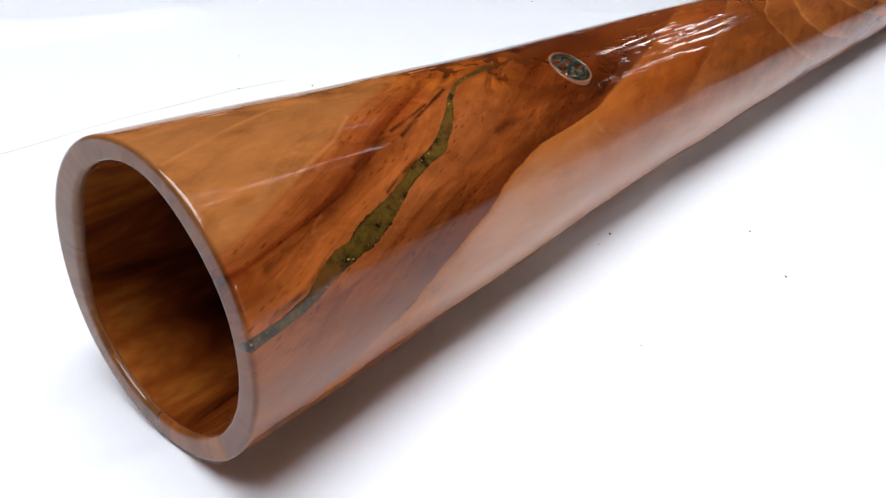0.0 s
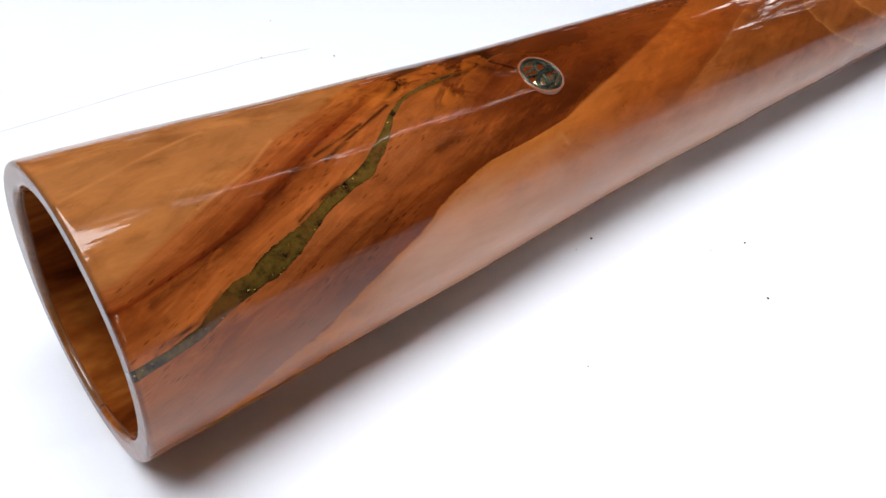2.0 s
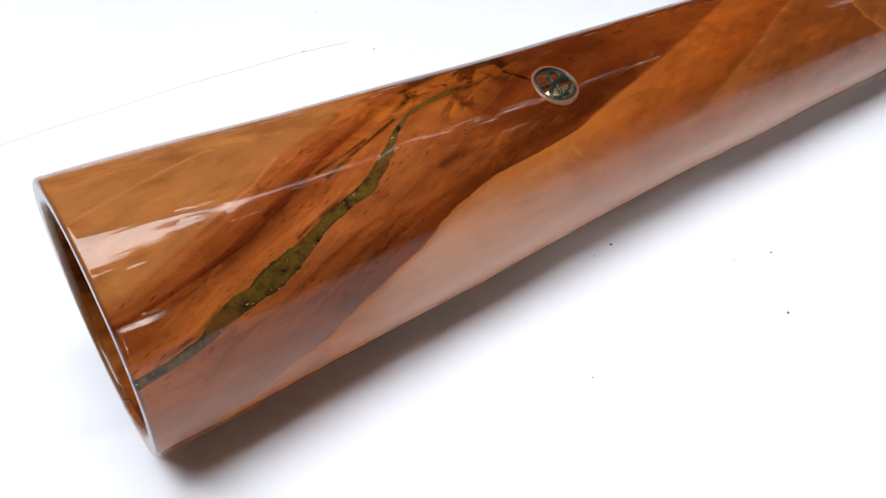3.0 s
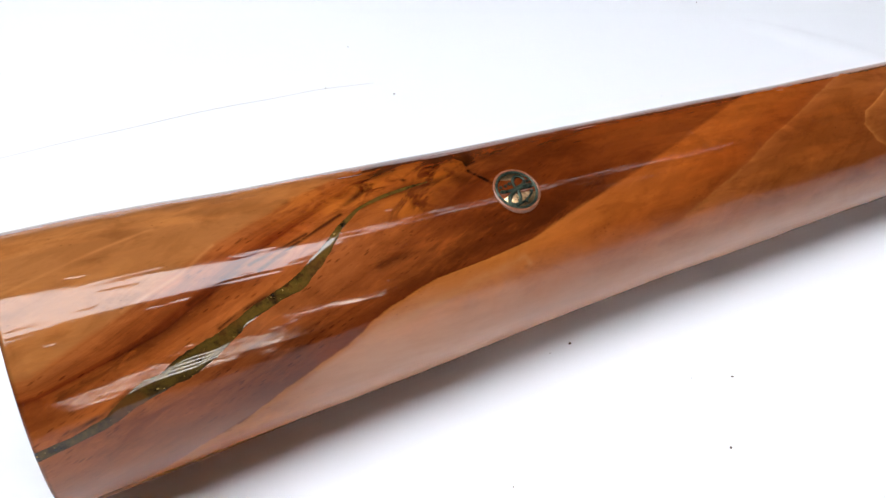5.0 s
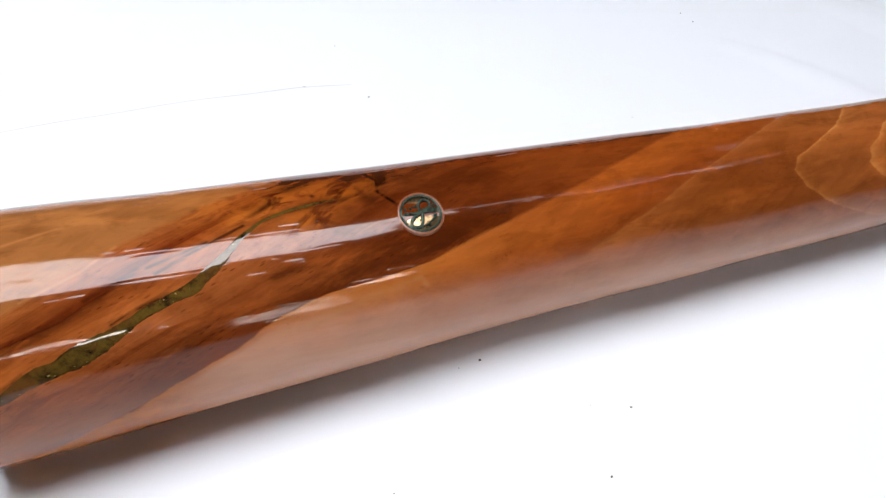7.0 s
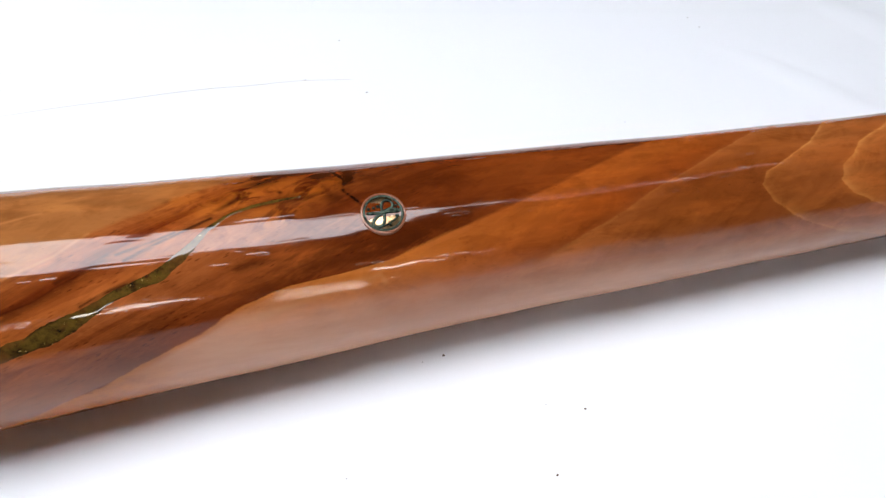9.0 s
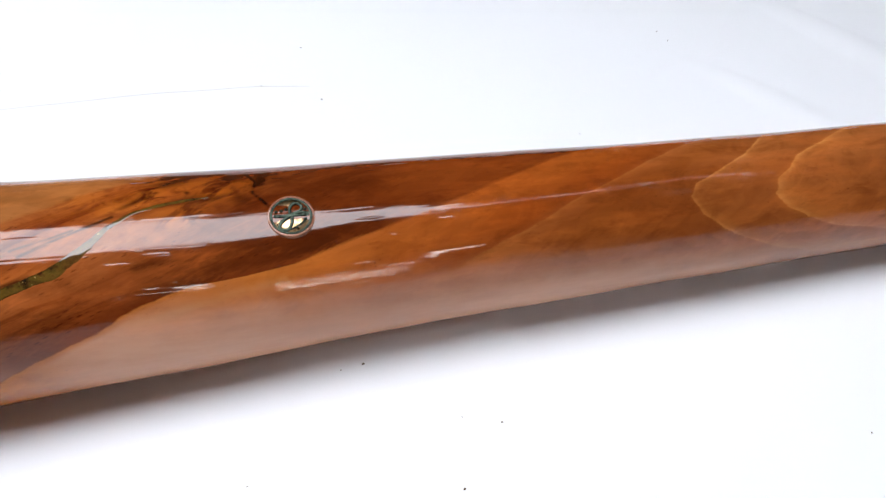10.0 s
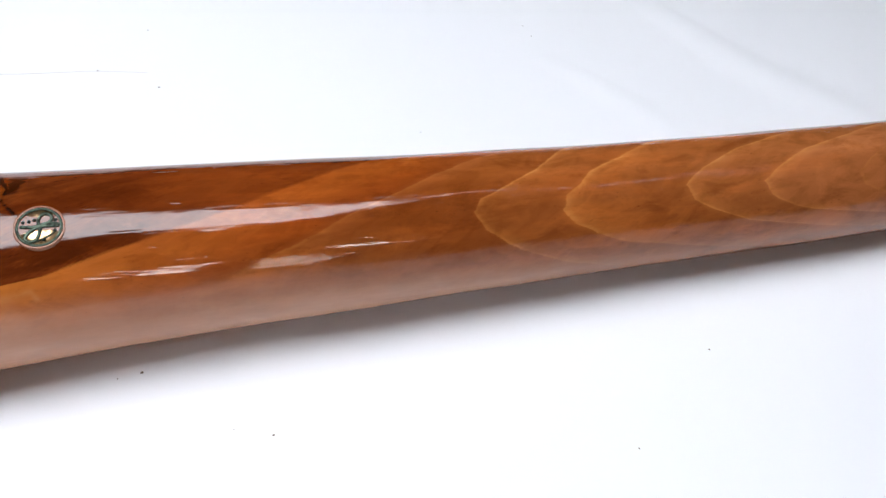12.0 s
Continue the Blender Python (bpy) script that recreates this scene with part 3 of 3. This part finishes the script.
def wood_attributes(me, s, phi, inner):
    rad = np.interp(s, [r[0] for r in STATIONS], [r[3] for r in STATIONS])
    arc = np.radians(phi) * rad
    fold = np.abs((phi + 330.0) % 360.0 - 180.0) - 60.0  # the bore's figure is mirrored, so that it closes round
    arc = np.where(inner, np.radians(fold) * rad, arc)
    set_attribute(me, "ring", "FLOAT", ring_value(np.maximum(s, 0.004), np.where(inner, fold, phi)))
    set_attribute(me, "unroll", "FLOAT_VECTOR", np.stack([s, arc, np.where(inner, 0.4, 0.0)], -1))
    dark = np.zeros_like(s)
    for at, angle, long, wide, slope, k in DARK_SPOTS + HEART_SPOTS:
        dark = np.maximum(dark, k * blob(s, arc, at, angle, long, wide, slope))
    dark *= ring_value(s, phi) < 3.0
    for wide, k, line in DARK_LINES + HEART_LINES:
        dark = np.maximum(dark, k * stroke(s, arc, line, wide))
    gold = np.zeros_like(s)
    for at, angle, long, wide, slope, k in GOLD_SPOTS:
        gold = np.maximum(gold, k * blob(s, arc, at, angle, 1.2 * long, 1.4 * wide, slope))
    pale = np.zeros_like(s)
    for wide, k, line in PALE_LINES:
        pale = np.maximum(pale, k * stroke(s, arc, line, wide))
    if inner is not None:
        dark, gold, pale = (np.where(inner, 0.0, v) for v in (dark, gold, pale))
    set_attribute(me, "pale", "FLOAT", pale)
    set_attribute(me, "dark", "FLOAT", dark)
    set_attribute(me, "golden", "FLOAT", gold)


DARK_SPOTS = [  # place, angle, half length, half width, slope, depth
    (0.1607, -0.3, 0.0012, 0.0012, 0.0, 0.9),
    (0.155, -20.0, 0.009, 0.003, -0.2, 0.9),
    (0.172, 6.5, 0.009, 0.0016, -0.35, 0.8),
    (0.138, 4.0, 0.010, 0.0014, -0.5, 0.8),
    (0.182, -15.0, 0.006, 0.0045, -0.1, 0.85),
    (0.186, 8.0, 0.006, 0.0040, 0.3, 0.6),
    (0.160, 5.5, 0.012, 0.0022, -0.15, 0.6),
    (0.195, -8.0, 0.004, 0.012, 0.2, 0.9),
    (0.152, -10.0, 0.012, 0.003, -0.4, 0.75),
    (0.170, -34.0, 0.014, 0.006, -0.3, 0.8),
]
HEART_SPOTS = [
    (0.088, 76.0, 0.018, 0.009, -0.7, 0.3),
    (0.090, 66.0, 0.020, 0.006, -0.45, 0.35),
    (0.215, 40.0, 0.034, 0.011, -0.25, 0.65),
    (0.205, -6.0, 0.022, 0.010, -0.2, 0.4),
    (0.168, 47.0, 0.040, 0.010, -0.42, 0.45),
    (0.232, 0.0, 0.030, 0.014, -0.2, 0.35),
]
DARK_LINES = [  # half width, depth, line
    (0.0009, 0.7, [(0.0275, -33.0), (0.033, -35.0)]),
    (0.0009, 0.7, [(0.041, -35.0), (0.054, -37.0)]),
    (0.0012, 0.25, [(0.1975, 63.0), (0.2, 65.0)]),
    (0.0009, 0.6, [(0.060, 37.0), (0.070, 33.0), (0.082, 27.0)]),
    (0.0016, 0.55, [(0.010, 56.0), (0.024, 52.0), (0.036, 47.5), (0.046, 45.0)]),
    (0.0008, 0.9, [(0.0885, 30.5), (0.1065, 22.5), (0.1277, 13.0)]),
    (0.0020, 0.5, [(0.030, 51.0), (0.038, 48.8), (0.0516, 43.6), (0.0607, 39.8), (0.0726, 33.7), (0.080, 29.0)]),
    (0.0007, 0.85, [(0.0857, 27.2), (0.0989, 23.4), (0.1113, 19.2)]),
    (0.0009, 0.9, [(0.0678, 48.8), (0.0798, 44.2), (0.0917, 40.8)]),
]
HEART_LINES = [
    (0.0022, 0.5, [(0.1347, 41.6), (0.1501, 40.0), (0.1708, 40.7), (0.1929, 36.7)]),
    (0.0030, 0.5, [(0.170, 41.0), (0.190, 40.0), (0.2266, 36.7), (0.25, 28.0)]),
    (0.0012, 0.6, [(0.137, 11.6), (0.145, 9.0), (0.161, 7.1), (0.1745, 6.2)]),
    (0.0008, 0.8, [(0.006, 70.5), (0.022, 67.0), (0.032, 61.5)]),
    (0.0011, 1.0, [(0.187, -22.0), (0.1925, -6.0), (0.1905, 4.0), (0.1965, 14.0)]),
]
PALE_LINES = [
    (0.0007, 0.7, [(0.0, 15.5), (0.0147, 11.7), (0.036, 5.0), (0.0566, -1.2)]),
    (0.0007, 0.75, [(0.0372, 33.0), (0.0605, 24.5), (0.0756, 14.5)]),
    (0.0022, 0.5, [(0.130, 71.5), (0.154, 66.0), (0.176, 61.5), (0.198, 57.5)]),
    (0.0014, 0.7, [(0.192, 59.0), (0.1985, 57.5), (0.2, 62.0)]),
]
GOLD_SPOTS = [
    (0.142, -1.0, 0.012, 0.006, -0.5, 0.9),
    (0.156, 17.0, 0.012, 0.004, -0.4, 0.8),
    (0.176, -1.5, 0.010, 0.006, -0.4, 1.0),
    (0.187, -4.0, 0.006, 0.004, -0.4, 1.0),
    (0.128, 7.0, 0.008, 0.004, -0.5, 0.7),
    (0.150, 14.0, 0.016, 0.003, -0.35, 0.6),
    (0.165, -8.0, 0.014, 0.004, -0.3, 0.8),
    (0.115, 0.0, 0.012, 0.005, -0.4, 0.5),
    (0.150, -18.0, 0.014, 0.004, -0.3, 0.6),
]


def lip_swell(phi):
    """How much thicker the bell's wall is at an angle: stout at the back, slim at the crown."""
    return 0.0070 * np.exp(-(((phi + 82) / 32) ** 2)) - 0.0022 * np.exp(-(((phi - 6) / 24) ** 2))


def tube_body():
    """Outside, rounded lip, bore and far lip as one closed skin."""
    lip, begin = 0.0019, -0.0025
    ang = np.concatenate([np.linspace(-60, 120, 360, endpoint=False), np.linspace(120, 300, 60, endpoint=False)])
    ang = np.where(ang > 180, ang - 360, ang)
    outer = np.concatenate([np.linspace(begin + lip, 0.25, 430, endpoint=False), np.linspace(0.25, 0.72, 240, endpoint=False), np.linspace(0.72, LENGTH, 50)])
    rows = []  # distance, offset from the outer radius
    for n in range(7):  # inner edge of the lip to its outer edge
        a = radians(90 * n / 6)
        rows.append((begin + lip * (1 - math.sin(a)), -WALL_THICK + lip * (1 - math.cos(a))))
    rows += [(begin, off) for off in np.linspace(-WALL_THICK + lip, -lip, 8)[1:-1]]
    for n in range(7):
        a = radians(90 * n / 6)
        rows.append((begin + lip * (1 - math.cos(a)), -lip + lip * math.sin(a)))
    rows += [(s, 0.0) for s in outer[1:]]
    skin = len(rows)
    rows += [(LENGTH + 0.002, -0.003), (LENGTH + 0.002, -WALL_THICK + 0.003), (LENGTH, -WALL_THICK)]
    rows += [(s, -WALL_THICK) for s in np.linspace(LENGTH - 0.01, 0.4, 30)] + [(s, -WALL_THICK) for s in np.linspace(0.395, begin + 0.003, 120)]
    s, off = np.array(rows).T
    deep = np.clip(-off / WALL_THICK, 0, 1)[:, None] * np.clip(1 - s / 0.15, 0, 1)[:, None] ** 2
    swell = lip_swell(ang)[None] * deep
    verts = surface(s[:, None], ang[None], off[:, None] - swell)
    n, c = len(rows), len(ang)
    faces = grid_faces(n, c, wrap=True) + [((n - 1) * c + j, (n - 1) * c + (j + 1) % c, (j + 1) % c, j) for j in range(c)]
    me = mesh_from("body", verts.reshape(-1, 3).tolist(), faces, WOOD)
    pp = np.broadcast_to(ang[None], (n, c)).ravel()
    along = np.where(np.arange(n) < skin, s + off, s)  # the grain runs on across the lip
    ss = np.broadcast_to(along[:, None], (n, c)).ravel()
    wood_attributes(me, ss.copy(), pp.copy(), np.broadcast_to((np.arange(n) >= skin)[:, None], (n, c)).ravel())
    return me


def ribbon(line, proud, seed, material, name, cols=9, steps=260):
    """An uneven band laid into the tube's skin along a line of distance, angle and half width."""
    t = np.linspace(0, len(line) - 1, steps)
    s, phi, wide = (np.interp(t, range(len(line)), col) for col in np.array(line).T)
    k = np.ones(7) / 7
    phi = np.convolve(np.pad(phi, 3, mode="edge"), k, "valid")
    rad = np.interp(s, [r[0] for r in STATIONS], [r[3] for r in STATIONS])
    arc = np.radians(phi) * rad
    ds, da = np.gradient(s), np.gradient(arc)
    size = np.hypot(ds, da)
    ns, na = -da / size, ds / size
    rough = np.array([[noise.noise(Vector((i * 0.09, seed + side * 7.0, 0))) + 0.35 * noise.noise(Vector((i * 0.3, seed + side * 7.0, 4.0))) for i in range(steps)] for side in (0, 1)])
    verts, us, edge = [], [], []
    for j in range(cols):
        f = j / (cols - 1) * 2 - 1
        w = 0.78 * f * wide * (1 + 0.3 * np.where(f < 0, rough[0], rough[1]))
        ps, pa = np.maximum(s + ns * w, -0.0012), arc + na * w
        high = proud * (1 - 0.8 * f**6)
        verts.append(surface(ps, np.degrees(pa / rad), high))
        us.append(np.stack([ps, pa, 0 * ps], -1))
        edge.append(np.full(steps, abs(f)))
    verts, us = np.stack(verts, 1), np.stack(us, 1)
    me = mesh_from(name, verts.reshape(-1, 3).tolist(), grid_faces(steps, cols), material)
    set_attribute(me, "unroll", "FLOAT_VECTOR", us.reshape(-1, 3))
    set_attribute(me, "edge", "FLOAT", np.stack(edge, 1))
    return me


def rim_fill():
    """The end of the vein where it crosses the bell's lip."""
    begin, lip, rows = -0.0025, 0.0019, []
    for n in range(5):
        a = radians(90 * (1 - n / 4))
        rows.append((begin + lip * (1 - math.cos(a)) if n < 4 else begin, -lip + lip * math.sin(a)))
    rows += [(begin, off) for off in (-0.003, -0.0042, -0.0054, -0.0066)]
    s, off = np.array(rows).T
    wide = np.array([2.2, 2.1, 2.2, 1.9, 1.6, 1.5, 1.2, 0.9, 0.3])
    cols = np.linspace(-1, 1, 5)
    phi = 74.4 + np.linspace(0, 1.5, len(rows))[:, None] + wide[:, None] * cols[None] * np.array([1, 0.8, 1, 1.15, 0.9])
    v = surface(s[:, None], phi, off[:, None] + 0.00006)
    v[..., 0] -= 0.00008
    me = mesh_from("resin_end", v.reshape(-1, 3).tolist(), grid_faces(len(rows), 5), RESIN)
    set_attribute(me, "unroll", "FLOAT_VECTOR", v)
    return me


def sweep(name, points, radius, material, sides=8, flat=0.6):
    """A raised strand through local points, with closed ends."""
    p = [Vector(q) for q in points]
    verts, faces = [], []
    for i, q in enumerate(p):
        ahead = (p[min(i + 1, len(p) - 1)] - p[max(i - 1, 0)]).normalized()
        side = ahead.cross(Vector((0, 0, 1))).normalized()
        for j in range(sides):
            a = 2 * math.pi * j / sides
            r = radius * (0.35 if i in (0, len(p) - 1) else 1.0)
            verts.append(q + side * (r * math.cos(a)) + Vector((0, 0, flat * r * math.sin(a))))
    faces = grid_faces(len(p), sides, wrap=True) + [tuple(range(sides)), tuple(reversed(range((len(p) - 1) * sides, len(p) * sides)))]
    return mesh_from(name, verts, faces, material)


def smooth_line(points, n=30):
    p = np.array(points, float)
    k = np.arange(len(p), dtype=float)
    return spline(k, p, np.linspace(0, len(p) - 1, n))


def lathe(name, profile, material, sides=48):
    """A turned piece about z from (radius, height) pairs."""
    verts = [(r * math.cos(2 * math.pi * j / sides), r * math.sin(2 * math.pi * j / sides), z) for r, z in profile for j in range(sides)]
    return mesh_from(name, verts, grid_faces(len(profile), sides, wrap=True), material)


def emblem(parent):
    """The round metal inlay: a pale disc with a dark rim and raised loops on it."""
    at = Vector(surface(np.array([DISC_S]), np.array([DISC_PHI]))[0])
    along = (Vector(surface(np.array([DISC_S + 0.004]), np.array([DISC_PHI]))[0]) - at).normalized()
    up = (Vector(surface(np.array([DISC_S]), np.array([DISC_PHI - 4.0]))[0]) - at).normalized()
    out = along.cross(up).normalized()
    up = out.cross(along)
    m = Matrix((along, up, out)).transposed().to_4x4()
    m.translation = at - out * 0.0007
    R = DISC_R
    disc = part("inlay_disc", lathe("inlay_disc", [(0.0, 0.0006), (R * 0.5, 0.0006), (R * 0.86, 0.0005), (R * 0.88, 0.0), (R * 0.88, -0.002)], GOLD), parent, "round pale gold metal inlay with dark raised loops")
    disc.matrix_world = m
    part("rim", lathe("rim", [(R * 0.84, 0.0002), (R * 0.85, 0.0009), (R * 0.89, 0.0011), (R * 0.94, 0.0010), (R * 0.97, 0.0006), (R * 0.97, -0.003)], PATINA), disc, "dark patinated metal rim")
    part("bezel", lathe("bezel", [(R * 0.965, -0.001), (R * 0.97, 0.00085), (R * 1.0, 0.0009), (R * 1.05, 0.0008), (R * 1.08, 0.0005), (R * 1.1, -0.001)], BEZEL), disc, "pale pinkish resin edge")
    strand = lambda pts: [(x * R, y * R, 0.0009) for x, y in smooth_line(pts)]
    part("stem", sweep("stem", strand([(-0.8, 0.06), (-0.45, 0.02), (-0.1, 0.03), (0.3, 0.14), (0.84, 0.06)]), R * 0.085, PATINA), disc)
    part("loop", sweep("loop", strand([(0.0, 0.06), (-0.04, 0.34), (0.12, 0.6), (0.38, 0.6), (0.52, 0.4), (0.4, 0.2), (0.1, 0.06), (-0.3, -0.14), (-0.62, -0.4)]), R * 0.075, PATINA), disc)
    part("loop", sweep("loop", strand([(0.05, 0.04), (0.0, -0.3), (-0.12, -0.6), (-0.36, -0.7), (-0.58, -0.55), (-0.42, -0.26), (-0.1, -0.04), (0.3, 0.02), (0.82, -0.02)]), R * 0.08, PATINA), disc)
    part("leaf", sweep("leaf", strand([(0.62, -0.3), (0.3, -0.52), (0.0, -0.66), (-0.34, -0.76)]), R * 0.05, PATINA), disc)
    bead = lathe("bead", [(0.0, R * 0.09), (R * 0.06, R * 0.07), (R * 0.09, 0.0)], PATINA, 12)
    for x, y in ((-0.66, 0.28), (-0.42, 0.3), (-0.2, 0.36), (0.66, 0.3), (0.62, -0.22), (0.18, -0.62)):
        part("bead", bead, disc).location = (x * R, y * R, 0.0006)
    return disc


def didgeridoo():
    root = tagged(new("didgeridoo"), "lacquered brown wooden didgeridoo with green resin vein on white sheet", "didgeridoo")
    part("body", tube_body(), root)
    part("resin_vein", ribbon(VEIN, 0.00006, 3.0, RESIN, "resin_vein"), root, "olive green resin vein with dark flecks")
    part("resin_vein", rim_fill(), root, "olive green resin across the lip")
    emblem(root)
    return root


didgeridoo()


# ---- crumbs on the sheet ----
def crumb():
    bm = bmesh.new()
    bmesh.ops.create_icosphere(bm, subdivisions=2, radius=0.0007)
    for v in bm.verts:
        v.co *= 1 + 0.5 * noise.noise(v.co * 1800)
        v.co.z = max(v.co.z, -0.0004) * 0.8
        v.co.x *= 1.5
    me = bpy.data.meshes.new("wood_crumb")
    bm.to_mesh(me)
    bm.free()
    me.materials.append(CRUMB)
    return tagged(new("wood_crumb", me), "tiny dark wood crumb on the white sheet", "crumb", "crumbs on the sheet")


CRUMBS = [
    (0.2270, 0.0150, 1.3, 20), (0.2145, 0.0145, 0.6, 60), (0.2885, -0.0385, 1.0, 150), (0.2585, -0.0690, 1.2, 35), (0.2695, -0.0300, 0.5, 0), (0.4730, -0.0955, 0.8, 80),
    (0.5470, -0.0475, 0.9, 10), (0.2500, 0.2803, 1.3, 40), (0.5755, 0.3265, 0.9, 0), (0.5765, 0.3080, 1.0, 70), (0.2060, 0.3100, 0.9, 0), (0.2460, 0.3630, 0.9, 30), (0.4350, 0.1900, 0.7, 0), (0.1590, -0.0400, 0.6, 0),
]


def crumbs():
    first = crumb()
    for n, (x, y, size, turn) in enumerate(CRUMBS):
        ob = first if n == 0 else copy_thing(first, pose(0, 0, 0))
        ob.matrix_basis = pose(x, y, sheet_height(np.array([x]), np.array([y]))[0] + 0.0004 * size, 0, 0, turn) @ Matrix.Diagonal((0.65 * size, 0.65 * size, 0.65 * size, 1.0))


crumbs()


def thread():
    """A fine loose thread lying on the sheet behind the didgeridoo."""
    x = np.linspace(-0.03, 0.243, 60)
    y = np.interp(x, [-0.03, 0.06, 0.14, 0.20, 0.243], [0.3235, 0.3205, 0.3165, 0.3095, 0.3020]) + 0.0006 * np.sin(70 * x)
    line = [(a, b, sheet_height(np.array([a]), np.array([b]))[0] + 0.0004) for a, b in zip(x, y)]
    return tagged(new("loose_thread", sweep("loose_thread", line, 0.00014, THREAD, 6, 1.0)), "fine grey-brown thread lying on the white sheet", "thread")


thread()
